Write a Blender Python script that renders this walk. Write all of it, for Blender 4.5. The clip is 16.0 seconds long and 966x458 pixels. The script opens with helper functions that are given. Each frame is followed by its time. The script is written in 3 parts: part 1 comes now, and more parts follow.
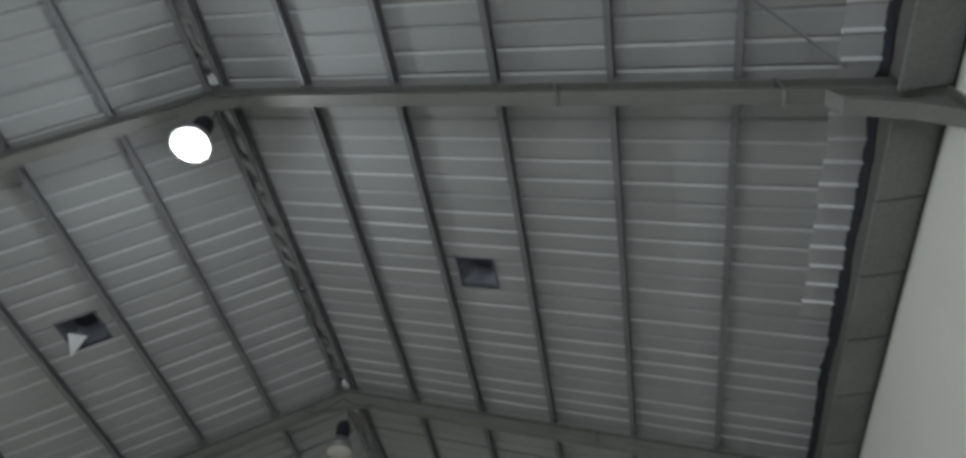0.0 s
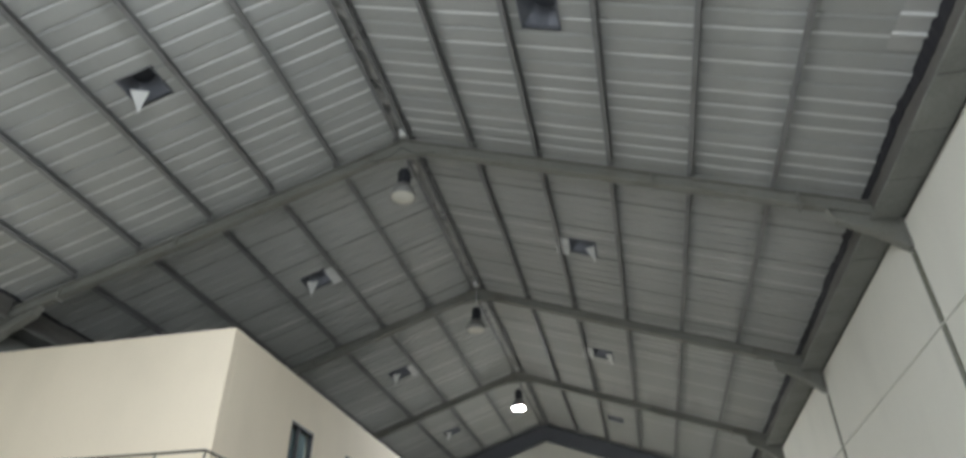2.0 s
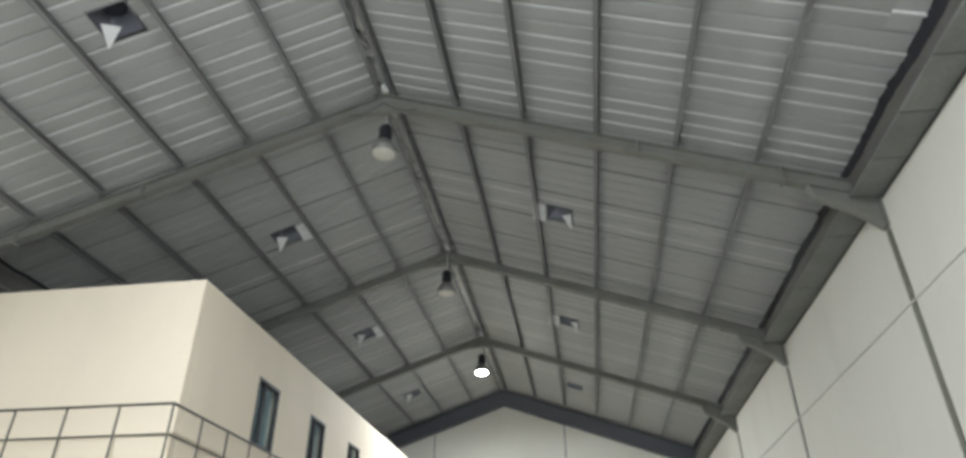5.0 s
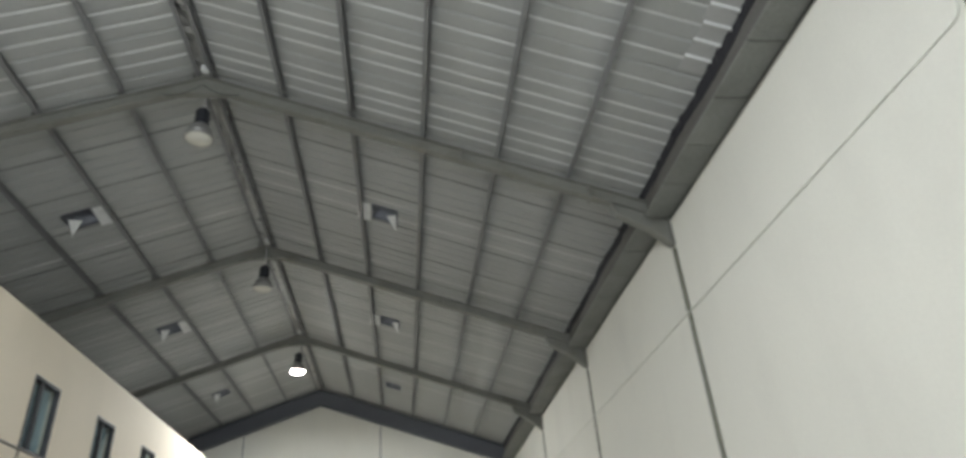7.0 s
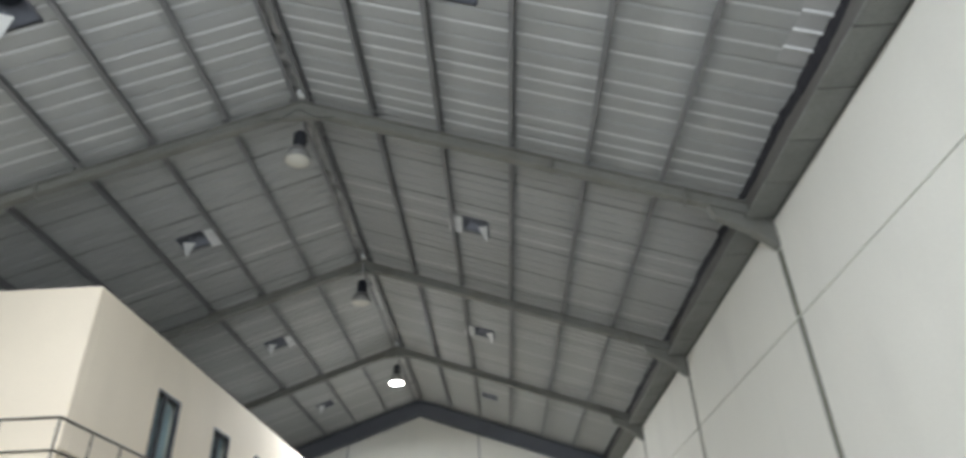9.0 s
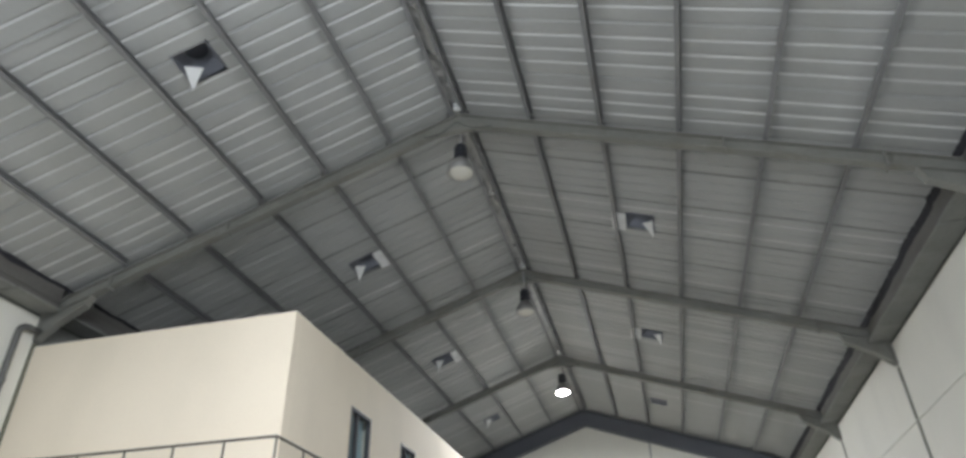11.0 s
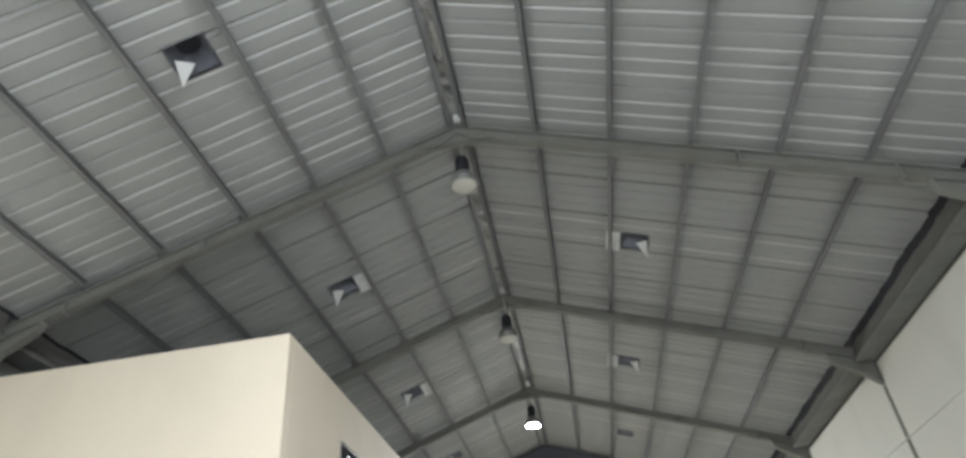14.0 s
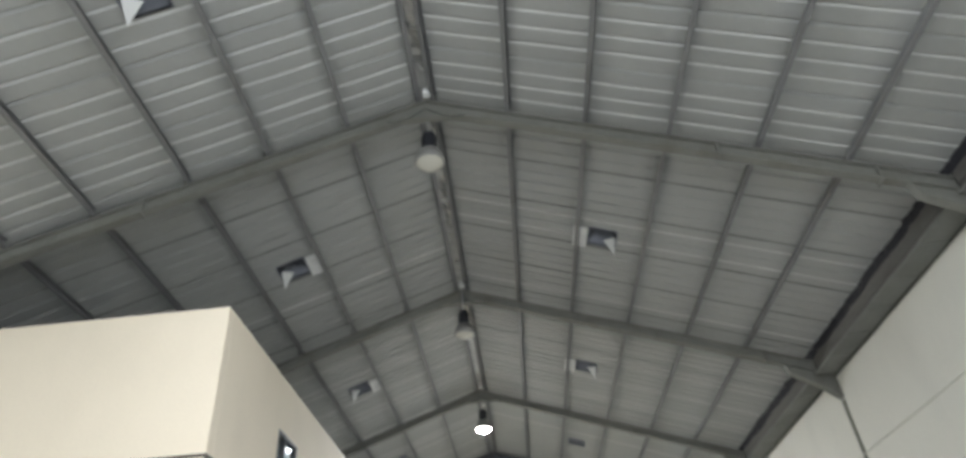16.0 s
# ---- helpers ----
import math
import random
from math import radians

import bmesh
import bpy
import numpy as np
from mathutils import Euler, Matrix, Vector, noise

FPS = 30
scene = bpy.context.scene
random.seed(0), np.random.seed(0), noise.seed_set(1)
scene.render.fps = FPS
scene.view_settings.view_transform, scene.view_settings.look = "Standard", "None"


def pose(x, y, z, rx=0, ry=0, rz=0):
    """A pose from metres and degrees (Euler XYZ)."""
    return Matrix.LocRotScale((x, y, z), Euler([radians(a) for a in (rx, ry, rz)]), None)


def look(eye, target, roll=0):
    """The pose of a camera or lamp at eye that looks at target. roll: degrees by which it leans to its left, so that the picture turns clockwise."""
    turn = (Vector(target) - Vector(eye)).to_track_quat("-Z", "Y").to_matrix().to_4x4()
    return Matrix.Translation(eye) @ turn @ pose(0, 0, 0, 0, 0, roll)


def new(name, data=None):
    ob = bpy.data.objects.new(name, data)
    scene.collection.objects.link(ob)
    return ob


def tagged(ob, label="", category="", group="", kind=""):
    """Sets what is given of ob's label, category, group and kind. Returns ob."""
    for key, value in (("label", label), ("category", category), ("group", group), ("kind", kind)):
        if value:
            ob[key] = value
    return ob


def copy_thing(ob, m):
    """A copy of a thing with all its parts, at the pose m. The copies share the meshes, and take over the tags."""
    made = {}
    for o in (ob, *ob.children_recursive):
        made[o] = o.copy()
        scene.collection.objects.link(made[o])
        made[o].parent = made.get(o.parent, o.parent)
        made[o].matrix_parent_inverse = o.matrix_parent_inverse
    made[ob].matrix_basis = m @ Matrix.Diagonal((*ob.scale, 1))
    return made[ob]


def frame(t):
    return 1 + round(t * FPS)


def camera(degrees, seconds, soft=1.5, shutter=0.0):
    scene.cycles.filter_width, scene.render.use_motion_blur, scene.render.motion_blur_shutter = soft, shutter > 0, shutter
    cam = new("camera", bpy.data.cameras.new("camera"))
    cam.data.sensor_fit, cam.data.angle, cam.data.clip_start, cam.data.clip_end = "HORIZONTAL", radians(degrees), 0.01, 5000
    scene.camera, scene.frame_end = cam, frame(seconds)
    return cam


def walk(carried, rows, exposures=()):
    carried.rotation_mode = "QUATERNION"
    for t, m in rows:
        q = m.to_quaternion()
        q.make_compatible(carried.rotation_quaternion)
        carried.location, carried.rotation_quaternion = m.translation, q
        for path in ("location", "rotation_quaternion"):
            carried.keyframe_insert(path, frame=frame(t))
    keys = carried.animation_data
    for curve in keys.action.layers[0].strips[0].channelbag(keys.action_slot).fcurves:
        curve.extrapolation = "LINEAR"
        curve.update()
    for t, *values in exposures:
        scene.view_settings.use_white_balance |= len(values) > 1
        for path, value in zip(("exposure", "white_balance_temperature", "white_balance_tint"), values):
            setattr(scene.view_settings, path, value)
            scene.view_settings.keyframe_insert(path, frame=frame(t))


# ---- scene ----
cam = camera(70.9, 16.0, soft=3.2, shutter=0.5)

PATH = [
    (0, (4.023, -9.223, 1.491), (3.858, -8.054, 3.105), -2.0),
    (0.5, (4.007, -9.278, 1.524), (3.731, -8.14, 3.146), -0.8),
    (1, (3.934, -9.269, 1.532), (3.545, -8.017, 3.042), 0.5),
    (1.5, (3.828, -9.262, 1.589), (3.495, -7.777, 2.887), 0.1),
    (2, (3.608, -9.199, 1.516), (3.249, -7.561, 2.606), -0.4),
    (2.5, (3.487, -9.132, 1.483), (3.007, -7.498, 2.53), -0.1),
    (3, (3.298, -9.051, 1.487), (2.796, -7.449, 2.575), -3.9),
    (3.5, (3.151, -9.021, 1.492), (2.706, -7.393, 2.566), -2.2),
    (6, (3.299, -9.137, 1.503), (3.269, -7.401, 2.495), -2.0),
    (6.5, (3.372, -9.134, 1.484), (3.492, -7.409, 2.489), -3.3),
    (7, (3.374, -9.188, 1.47), (3.616, -7.468, 2.461), -4.7),
    (7.5, (3.41, -9.193, 1.437), (3.765, -7.475, 2.398), -5.9),
    (8, (3.449, -9.15, 1.439), (3.77, -7.41, 2.372), -4.8),
    (8.5, (3.403, -9.171, 1.473), (3.58, -7.439, 2.457), -4.1),
    (9, (3.338, -9.151, 1.51), (3.319, -7.435, 2.538), -2.5),
    (9.5, (3.21, -9.205, 1.528), (2.968, -7.503, 2.55), -2.4),
    (10, (3.072, -9.122, 1.488), (2.696, -7.461, 2.536), -0.9),
    (12.5, (1.698, -8.71, 1.556), (1.333, -7.067, 2.636), -2.7),
    (13, (1.426, -8.665, 1.57), (1.236, -6.974, 2.62), -4.3),
    (13.5, (1.29, -8.662, 1.566), (1.14, -6.968, 2.619), -4.9),
    (14, (1.187, -8.466, 1.578), (1.029, -6.842, 2.735), -5.9),
    (14.5, (1.182, -8.341, 1.544), (1.018, -6.686, 2.655), -4.0),
    (15, (1.095, -8.141, 1.529), (1.042, -6.489, 2.654), -4.7),
    (15.5, (1.073, -7.999, 1.549), (1.089, -6.316, 2.629), -5.6),
    (16, (1.005, -7.71, 1.581), (0.972, -6.091, 2.755), -5.0),
]
walk(cam, [(t, look(eye, target, roll)) for t, eye, target, roll in PATH],
     [(0, -1.4, 6200, 10), (0.5, -1.6, 6200, 10), (1.0, -1.75, 6250, 10), (1.5, -1.22, 6300, 10), (2.0, -0.63, 6400, 10), (2.5, -0.36, 6450, 10), (3.5, -0.36, 6450, 10),
      (6.0, -0.37, 6450, 10), (7.5, -0.55, 6550, 10), (8.0, -0.58, 6500, 10), (8.5, -0.52, 6400, 11), (9.0, -0.4, 6300, 12), (9.5, -0.35, 6200, 13), (10.0, -0.35, 6250, 13),
      (12.5, -0.35, 6300, 12), (13.0, -0.35, 6350, 11), (16.0, -0.32, 6400, 11)])

# ---- world and lights ----
world = bpy.data.worlds.new("world")
scene.world = world
world.use_nodes = True
wn = world.node_tree.nodes
sky = wn.new("ShaderNodeTexSky")
sky.sky_type, sky.sun_disc = "NISHITA", False
sky.sun_elevation, sky.sun_rotation = radians(35), radians(200)
wn["Background"].inputs["Strength"].default_value = 0.1
world.node_tree.links.new(sky.outputs[0], wn["Background"].inputs["Color"])

sun_data = bpy.data.lights.new("sun", "SUN")
sun_data.energy, sun_data.angle, sun_data.color = 1.0, radians(12), (1.0, 0.96, 0.9)
sun = new("sun", sun_data)
sun.matrix_world = look((0, 0, 40), (-14, -38, 0))

RIDGE, SLOPE = 0.1, 0.354          # ridge line and fall of the roof
EAST, WEST = 7.72, -7.64           # inner faces of the long walls
NORTH, SOUTH = 18.65, -15.0        # inner faces of the end walls
FRAMES = [-12.0, -6.0, 0.0, 6.0, 12.0, 18.2]


def area_light(name, size_x, size_y, power, colour, m, shape="RECTANGLE"):
    data = bpy.data.lights.new(name, "AREA")
    data.shape, data.size, data.size_y = shape, size_x, size_y
    data.energy, data.color = power, colour
    ob = new(name, data)
    ob.matrix_world = m
    return ob


# added daylight from an assumed entrance, unseen behind the walker
area_light("assumed_daylight", 9.6, 4.8, 720, (0.9, 0.96, 1.0), look((1.0, SOUTH - 0.1, 2.6), (1.0, 0, 3.0)))
# the two burning high-bay lamps under the ridge
for ly, power, side_glow in ((-5.92, 1000, 190), (12.0, 820, 45)):
    area_light("high_bay_light", 0.4, 0.4, power, (0.93, 0.97, 1.0), look((0.12, ly, 8.5), (0.12, ly + 0.001, 0)), "DISK")
    data = bpy.data.lights.new("high_bay_bulb", "POINT")
    data.energy, data.shadow_soft_size, data.color = side_glow, 0.14, (0.93, 0.97, 1.0)
    lamp_ob = new("high_bay_bulb", data)
    lamp_ob.location = (0.12, ly, 8.43)

# ---- materials ----


def material(name, base, rough=0.6, metal=0.0, grain=8.0, spread=0.12, blotch=0.7, bump=0.15, stain=None, stain_amount=0.0, streak=(1, 1, 1), rand=0.0):
    """Base colour varied by a fine grain, broad blotches and stains of another colour."""
    m = bpy.data.materials.new(name)
    m.use_nodes = True
    n, l = m.node_tree.nodes, m.node_tree.links
    b = n["Principled BSDF"]
    b.inputs["Metallic"].default_value = metal
    mp = n.new("ShaderNodeMapping")
    mp.inputs["Scale"].default_value = streak
    geo = n.new("ShaderNodeNewGeometry")
    l.new(geo.outputs["Position"], mp.inputs["Vector"])
    fine = n.new("ShaderNodeTexNoise")
    fine.inputs["Scale"].default_value, fine.inputs["Detail"].default_value = grain, 6
    l.new(geo.outputs["Position"], fine.inputs["Vector"])
    broad = n.new("ShaderNodeTexNoise")
    broad.inputs["Scale"].default_value, broad.inputs["Detail"].default_value = blotch, 5
    l.new(mp.outputs[0], broad.inputs["Vector"])
    add = n.new("ShaderNodeMath")
    add.operation = "ADD"
    l.new(fine.outputs["Fac"], add.inputs[0])
    l.new(broad.outputs["Fac"], add.inputs[1])
    rng = n.new("ShaderNodeMapRange")
    rng.inputs["From Min"].default_value, rng.inputs["From Max"].default_value = 0.6, 1.4
    rng.inputs["To Min"].default_value, rng.inputs["To Max"].default_value = 1 - spread, 1 + spread
    l.new(add.outputs[0], rng.inputs["Value"])
    value = rng.outputs[0]
    if rand:
        info = n.new("ShaderNodeObjectInfo")
        r2 = n.new("ShaderNodeMapRange")
        r2.inputs["To Min"].default_value, r2.inputs["To Max"].default_value = 1 - rand, 1 + rand
        l.new(info.outputs["Random"], r2.inputs["Value"])
        mul = n.new("ShaderNodeMath")
        mul.operation = "MULTIPLY"
        l.new(value, mul.inputs[0])
        l.new(r2.outputs[0], mul.inputs[1])
        value = mul.outputs[0]
    col = n.new("ShaderNodeVectorMath")
    col.operation = "SCALE"
    col.inputs[0].default_value = base
    l.new(value, col.inputs["Scale"])
    out = col.outputs[0]
    if stain:
        sn = n.new("ShaderNodeTexNoise")
        sn.inputs["Scale"].default_value, sn.inputs["Detail"].default_value = blotch * 1.7, 8
        l.new(mp.outputs[0], sn.inputs["Vector"])
        sr = n.new("ShaderNodeMapRange")
        sr.inputs["From Min"].default_value, sr.inputs["From Max"].default_value = 0.5, 0.78
        sr.inputs["To Max"].default_value = stain_amount
        l.new(sn.outputs["Fac"], sr.inputs["Value"])
        mix = n.new("ShaderNodeMix")
        mix.data_type = "RGBA"
        l.new(sr.outputs[0], mix.inputs["Factor"])
        l.new(out, mix.inputs["A"])
        mix.inputs["B"].default_value = (*stain, 1)
        out = mix.outputs["Result"]
    l.new(out, b.inputs["Base Color"])
    rr = n.new("ShaderNodeMapRange")
    rr.inputs["To Min"].default_value, rr.inputs["To Max"].default_value = max(0.03, rough - 0.1), min(1, rough + 0.1)
    l.new(broad.outputs["Fac"], rr.inputs["Value"])
    l.new(rr.outputs[0], b.inputs["Roughness"])
    if bump:
        bp = n.new("ShaderNodeBump")
        bp.inputs["Strength"].default_value, bp.inputs["Distance"].default_value = bump, 0.01
        l.new(fine.outputs["Fac"], bp.inputs["Height"])
        l.new(bp.outputs[0], b.inputs["Normal"])
    return m


def glow(name, colour, strength):
    m = bpy.data.materials.new(name)
    m.use_nodes = True
    b = m.node_tree.nodes["Principled BSDF"]
    b.inputs["Emission Color"].default_value, b.inputs["Emission Strength"].default_value = (*colour, 1), strength
    return m


ROOF = material("roof_sheet", (0.405, 0.414, 0.402), 0.6, 0.0, 14, 0.05, 0.5, 0.05, (0.3, 0.3, 0.27), 0.22, (0.7, 1.6, 1))
# paler copy of the roof sheet colour, paints rib faces as lit
LIT_RIB = material("lit_rib_sheet", (0.59, 0.6, 0.58), 0.45, 0.0, 14, 0.06, 0.8, 0.05)
SEAM = material("dark_sheet_lap", (0.27, 0.27, 0.255), 0.8, 0.0, 14, 0.2, 0.8, 0.1)
STEEL = material("painted_steel", (0.22, 0.221, 0.2), 0.55, 0.0, 20, 0.14, 1.3, 0.1, (0.14, 0.12, 0.09), 0.45)
PURLIN = material("purlin_steel", (0.245, 0.248, 0.25), 0.5, 0.2, 20, 0.15, 1.1, 0.08, (0.09, 0.07, 0.06), 0.4)
DARK_STEEL = material("dark_steel", (0.115, 0.122, 0.14), 0.5, 0.2, 20, 0.15, 1.1, 0.08)
COLUMN = material("column_steel", (0.17, 0.175, 0.135), 0.55, 0.1, 18, 0.16, 1.4, 0.1, (0.1, 0.09, 0.06), 0.4)
WHITE = material("white_render", (0.76, 0.75, 0.68), 0.75, 0.0, 26, 0.035, 0.45, 0.18, (0.58, 0.57, 0.52), 0.35, (1, 1, 0.45))
CREAM = material("cream_render", (0.81, 0.725, 0.585), 0.75, 0.0, 26, 0.035, 0.5, 0.2, (0.62, 0.56, 0.44), 0.3, (1, 1, 0.5))
BLOCK = material("concrete_block", (0.225, 0.23, 0.215), 0.9, 0.0, 30, 0.22, 1.5, 0.5, (0.2, 0.2, 0.18), 0.5, rand=0.06)
MORTAR = material("mortar", (0.11, 0.11, 0.1), 0.95, 0.0, 40, 0.2, 2, 0.4)
CONCRETE = material("floor_concrete", (0.29, 0.285, 0.275), 0.6, 0.0, 12, 0.14, 0.4, 0.2, (0.25, 0.24, 0.22), 0.5)
EARTH = material("yard_concrete", (0.36, 0.35, 0.32), 0.85, 0.0, 6, 0.15, 0.2, 0.3)
MEMBRANE = material("black_membrane", (0.02, 0.02, 0.026), 0.7, 0.0, 20, 0.25, 2, 0.3)
FOIL = material("foil", (0.6, 0.6, 0.58), 0.3, 0.7, 22, 0.2, 3, 0.6, (0.3, 0.3, 0.3), 0.6)
GALV = material("galvanised", (0.62, 0.63, 0.63), 0.36, 0.45, 20, 0.08, 3, 0.05)
LAP = material("pale_lap_sheet", (0.46, 0.465, 0.45), 0.6, 0.0, 14, 0.07, 0.9, 0.05)
EAVE = material("eave_steel", (0.14, 0.136, 0.125), 0.6, 0.1, 20, 0.2, 1.6, 0.1, (0.08, 0.06, 0.055), 0.5, (3, 0.4, 3))
FLASH = material("flashing_sheet", (0.76, 0.77, 0.76), 0.45, 0.0, 20, 0.1, 3, 0.03, (0.4, 0.4, 0.38), 0.4)
SHEET = material("bright_sheet", (0.78, 0.79, 0.78), 0.45, 0.0, 20, 0.06, 3, 0.03)
HOOD_METAL = material("hood_metal", (0.22, 0.23, 0.26), 0.5, 0.4, 20, 0.12, 3, 0.05)
HOOD = material("vent_hood", (0.1, 0.11, 0.13), 0.6, 0.1, 20, 0.15, 3, 0.05)
CONDUIT = material("grey_conduit", (0.76, 0.77, 0.7), 0.5, 0.0, 20, 0.08, 2, 0.05)
PIPE = material("grey_pipe", (0.12, 0.12, 0.112), 0.5, 0.0, 20, 0.12, 2, 0.05)
RAIL = material("dark_rail", (0.11, 0.1, 0.085), 0.5, 0.3, 20, 0.15, 2, 0.05)
ALU = material("dark_aluminium", (0.035, 0.038, 0.042), 0.6, 0.0, 30, 0.1, 3, 0.03)
REFLECTOR = material("lamp_reflector", (0.36, 0.36, 0.35), 0.35, 0.6, 20, 0.08, 3, 0.03)
BALLAST = material("lamp_housing", (0.035, 0.037, 0.045), 0.5, 0.2, 20, 0.15, 3, 0.05)
LENS = material("lamp_lens", (0.66, 0.65, 0.58), 0.25, 0.0, 30, 0.05, 6, 0.02)
LENS_LIT = glow("lamp_lens_lit", (1.0, 0.98, 0.95), 150)
YELLOW = material("yellow_paint", (0.75, 0.55, 0.12), 0.45, 0.0, 20, 0.1, 3, 0.05)
GLASS = bpy.data.materials.new("window_glass")
GLASS.use_nodes = True
gb = GLASS.node_tree.nodes["Principled BSDF"]
gb.inputs["Base Color"].default_value, gb.inputs["Roughness"].default_value = (0.75, 0.85, 0.86, 1), 0.04
gb.inputs["Transmission Weight"].default_value, gb.inputs["IOR"].default_value = 1.0, 1.5
PANE_TONE = material("pale_pane_tone", (0.52, 0.62, 0.66), 0.8, 0.0, 30, 0.1, 3, 0.1)
CURTAIN = material("dim_room", (0.16, 0.2, 0.21), 0.9, 0.0, 10, 0.2, 2, 0.1)

# ---- mesh helpers ----


def mesh_of(name, bm, mat, smooth=False):
    me = bpy.data.meshes.new(name)
    bmesh.ops.recalc_face_normals(bm, faces=bm.faces)
    bm.to_mesh(me)
    bm.free()
    me.materials.append(mat)
    if smooth:
        for p in me.polygons:
            p.use_smooth = True
    return me


def thing(name, bm, mat, label="", category="", group="", kind="", smooth=False):
    return tagged(new(name, mesh_of(name, bm, mat, smooth)), label, category, group, kind)


def empty(name, label="", category="", group="", kind="", at=(0, 0, 0)):
    ob = new(name)
    ob.location = at
    return tagged(ob, label, category, group, kind)


def part(name, bm, mat, parent, label="", smooth=False):
    """One mesh under a thing; its bmesh is in the parent's own coordinates."""
    ob = new(name, mesh_of(name, bm, mat, smooth))
    ob.parent = parent
    return tagged(ob, label)


def box(x0, y0, z0, x1, y1, z1, bm=None, bevel=0.0):
    out = bm or bmesh.new()
    vs = [out.verts.new((x, y, z)) for x in (x0, x1) for y in (y0, y1) for z in (z0, z1)]
    faces = [out.faces.new([vs[i] for i in q]) for q in ((0, 1, 3, 2), (4, 6, 7, 5), (0, 4, 5, 1), (2, 3, 7, 6), (0, 2, 6, 4), (1, 5, 7, 3))]
    if bevel:
        edges = list({e for f in faces for e in f.edges})
        bmesh.ops.bevel(out, geom=edges, offset=bevel, segments=2, affect="EDGES")
    return out


def prism(points, axis, a, b, bm=None):
    """A polygon in the plane across axis ('x', 'y' or 'z'), pushed from a to b."""
    out = bm or bmesh.new()

    def put(p, q, t):
        return {"x": (t, p, q), "y": (p, t, q), "z": (p, q, t)}[axis]
    lo = [out.verts.new(put(p, q, a)) for p, q in points]
    hi = [out.verts.new(put(p, q, b)) for p, q in points]
    k = len(points)
    out.faces.new(lo)
    out.faces.new(hi[::-1])
    for i in range(k):
        out.faces.new((lo[i], lo[(i + 1) % k], hi[(i + 1) % k], hi[i]))
    return out


def tube(points, radius, bm=None, sides=10):
    """A round bar along a line of points."""
    out = bm or bmesh.new()
    pts = [Vector(p) for p in points]
    rings = []
    for i, p in enumerate(pts):
        d = ((pts[min(i + 1, len(pts) - 1)] - pts[max(i - 1, 0)])).normalized()
        u = d.orthogonal().normalized() if i == 0 else (u - d * u.dot(d)).normalized()
        w = d.cross(u)
        rings.append([out.verts.new(p + radius * (math.cos(2 * math.pi * k / sides) * u + math.sin(2 * math.pi * k / sides) * w)) for k in range(sides)])
    for r, q in zip(rings, rings[1:]):
        for k in range(sides):
            out.faces.new((r[k], r[(k + 1) % sides], q[(k + 1) % sides], q[k]))
    out.faces.new(rings[0])
    out.faces.new(rings[-1][::-1])
    return out


def lathe(profile, bm=None, sides=32, cx=0, cy=0):
    out = bm or bmesh.new()
    rings = [[out.verts.new((cx + r * math.cos(2 * math.pi * k / sides), cy + r * math.sin(2 * math.pi * k / sides), z)) for k in range(sides)] for r, z in profile]
    for r, q in zip(rings, rings[1:]):
        for k in range(sides):
            out.faces.new((r[k], r[(k + 1) % sides], q[(k + 1) % sides], q[k]))
    out.faces.new(rings[0])
    out.faces.new(rings[-1][::-1])
    return out


def roof_z(x, lift=0.0):
    """Height of the underside of the roof sheets."""
    return 10.0 + lift - SLOPE * abs(x - RIDGE)


# ---- floor, yard, end walls ----
thing("floor", box(WEST - 0.3, SOUTH - 0.3, -0.2, EAST + 0.3, NORTH + 0.3, 0.0), CONCRETE, "grey worn concrete hall floor", "floor", kind="structure")
thing("ground", box(-300, -300, -0.5, 300, 300, -0.21), EARTH, "pale concrete yard outside the hall", "ground", kind="structure")

# unseen end wall, its opening assumed for the added daylight
south = empty("wall_south", "white rendered end wall, unseen, round an assumed wide entrance", "wall", kind="structure")
part("panel", box(WEST - 0.2, SOUTH - 0.2, 0, -4.0, SOUTH, 6.9), WHITE, south)
part("panel", box(6.0, SOUTH - 0.2, 0, EAST + 0.2, SOUTH, 6.9), WHITE, south)
part("lintel", box(-4.0, SOUTH - 0.2, 5.1, 6.0, SOUTH, 6.9), WHITE, south)
part("gable", prism([(WEST - 0.2, 6.9), (EAST + 0.2, 6.9), (EAST + 0.2, 7.4), (RIDGE, 10.06), (WEST - 0.2, 7.4)], "y", SOUTH - 0.2, SOUTH), WHITE, south)

north = empty("wall_north", "white rendered gable wall with upright joints", "wall", kind="structure")
JOINTS = [WEST - 0.2, -2.8, 2.49, 6.5, EAST + 0.2]
for a, b in zip(JOINTS, JOINTS[1:]):
    pts = [(a + 0.022, 0), (b - 0.022, 0), (b - 0.022, roof_z(b, -0.69))]
    if a < RIDGE < b:
        pts.append((RIDGE, roof_z(RIDGE, -0.69)))
    pts.append((a + 0.022, roof_z(a, -0.69)))
    part("panel", prism(pts, "y", NORTH, NORTH + 0.2), WHITE, north)
part("backing", prism([(WEST - 0.2, 0), (EAST + 0.2, 0), (EAST + 0.2, roof_z(EAST + 0.2, 0.0)), (RIDGE, 9.99), (WEST - 0.2, roof_z(WEST - 0.2, 0.0))], "y", NORTH + 0.03, NORTH + 0.26), DARK_STEEL, north, "dark steel behind the joints and above the panels")

# ---- long walls: render panels between columns, block course above ----
TOP = 6.835


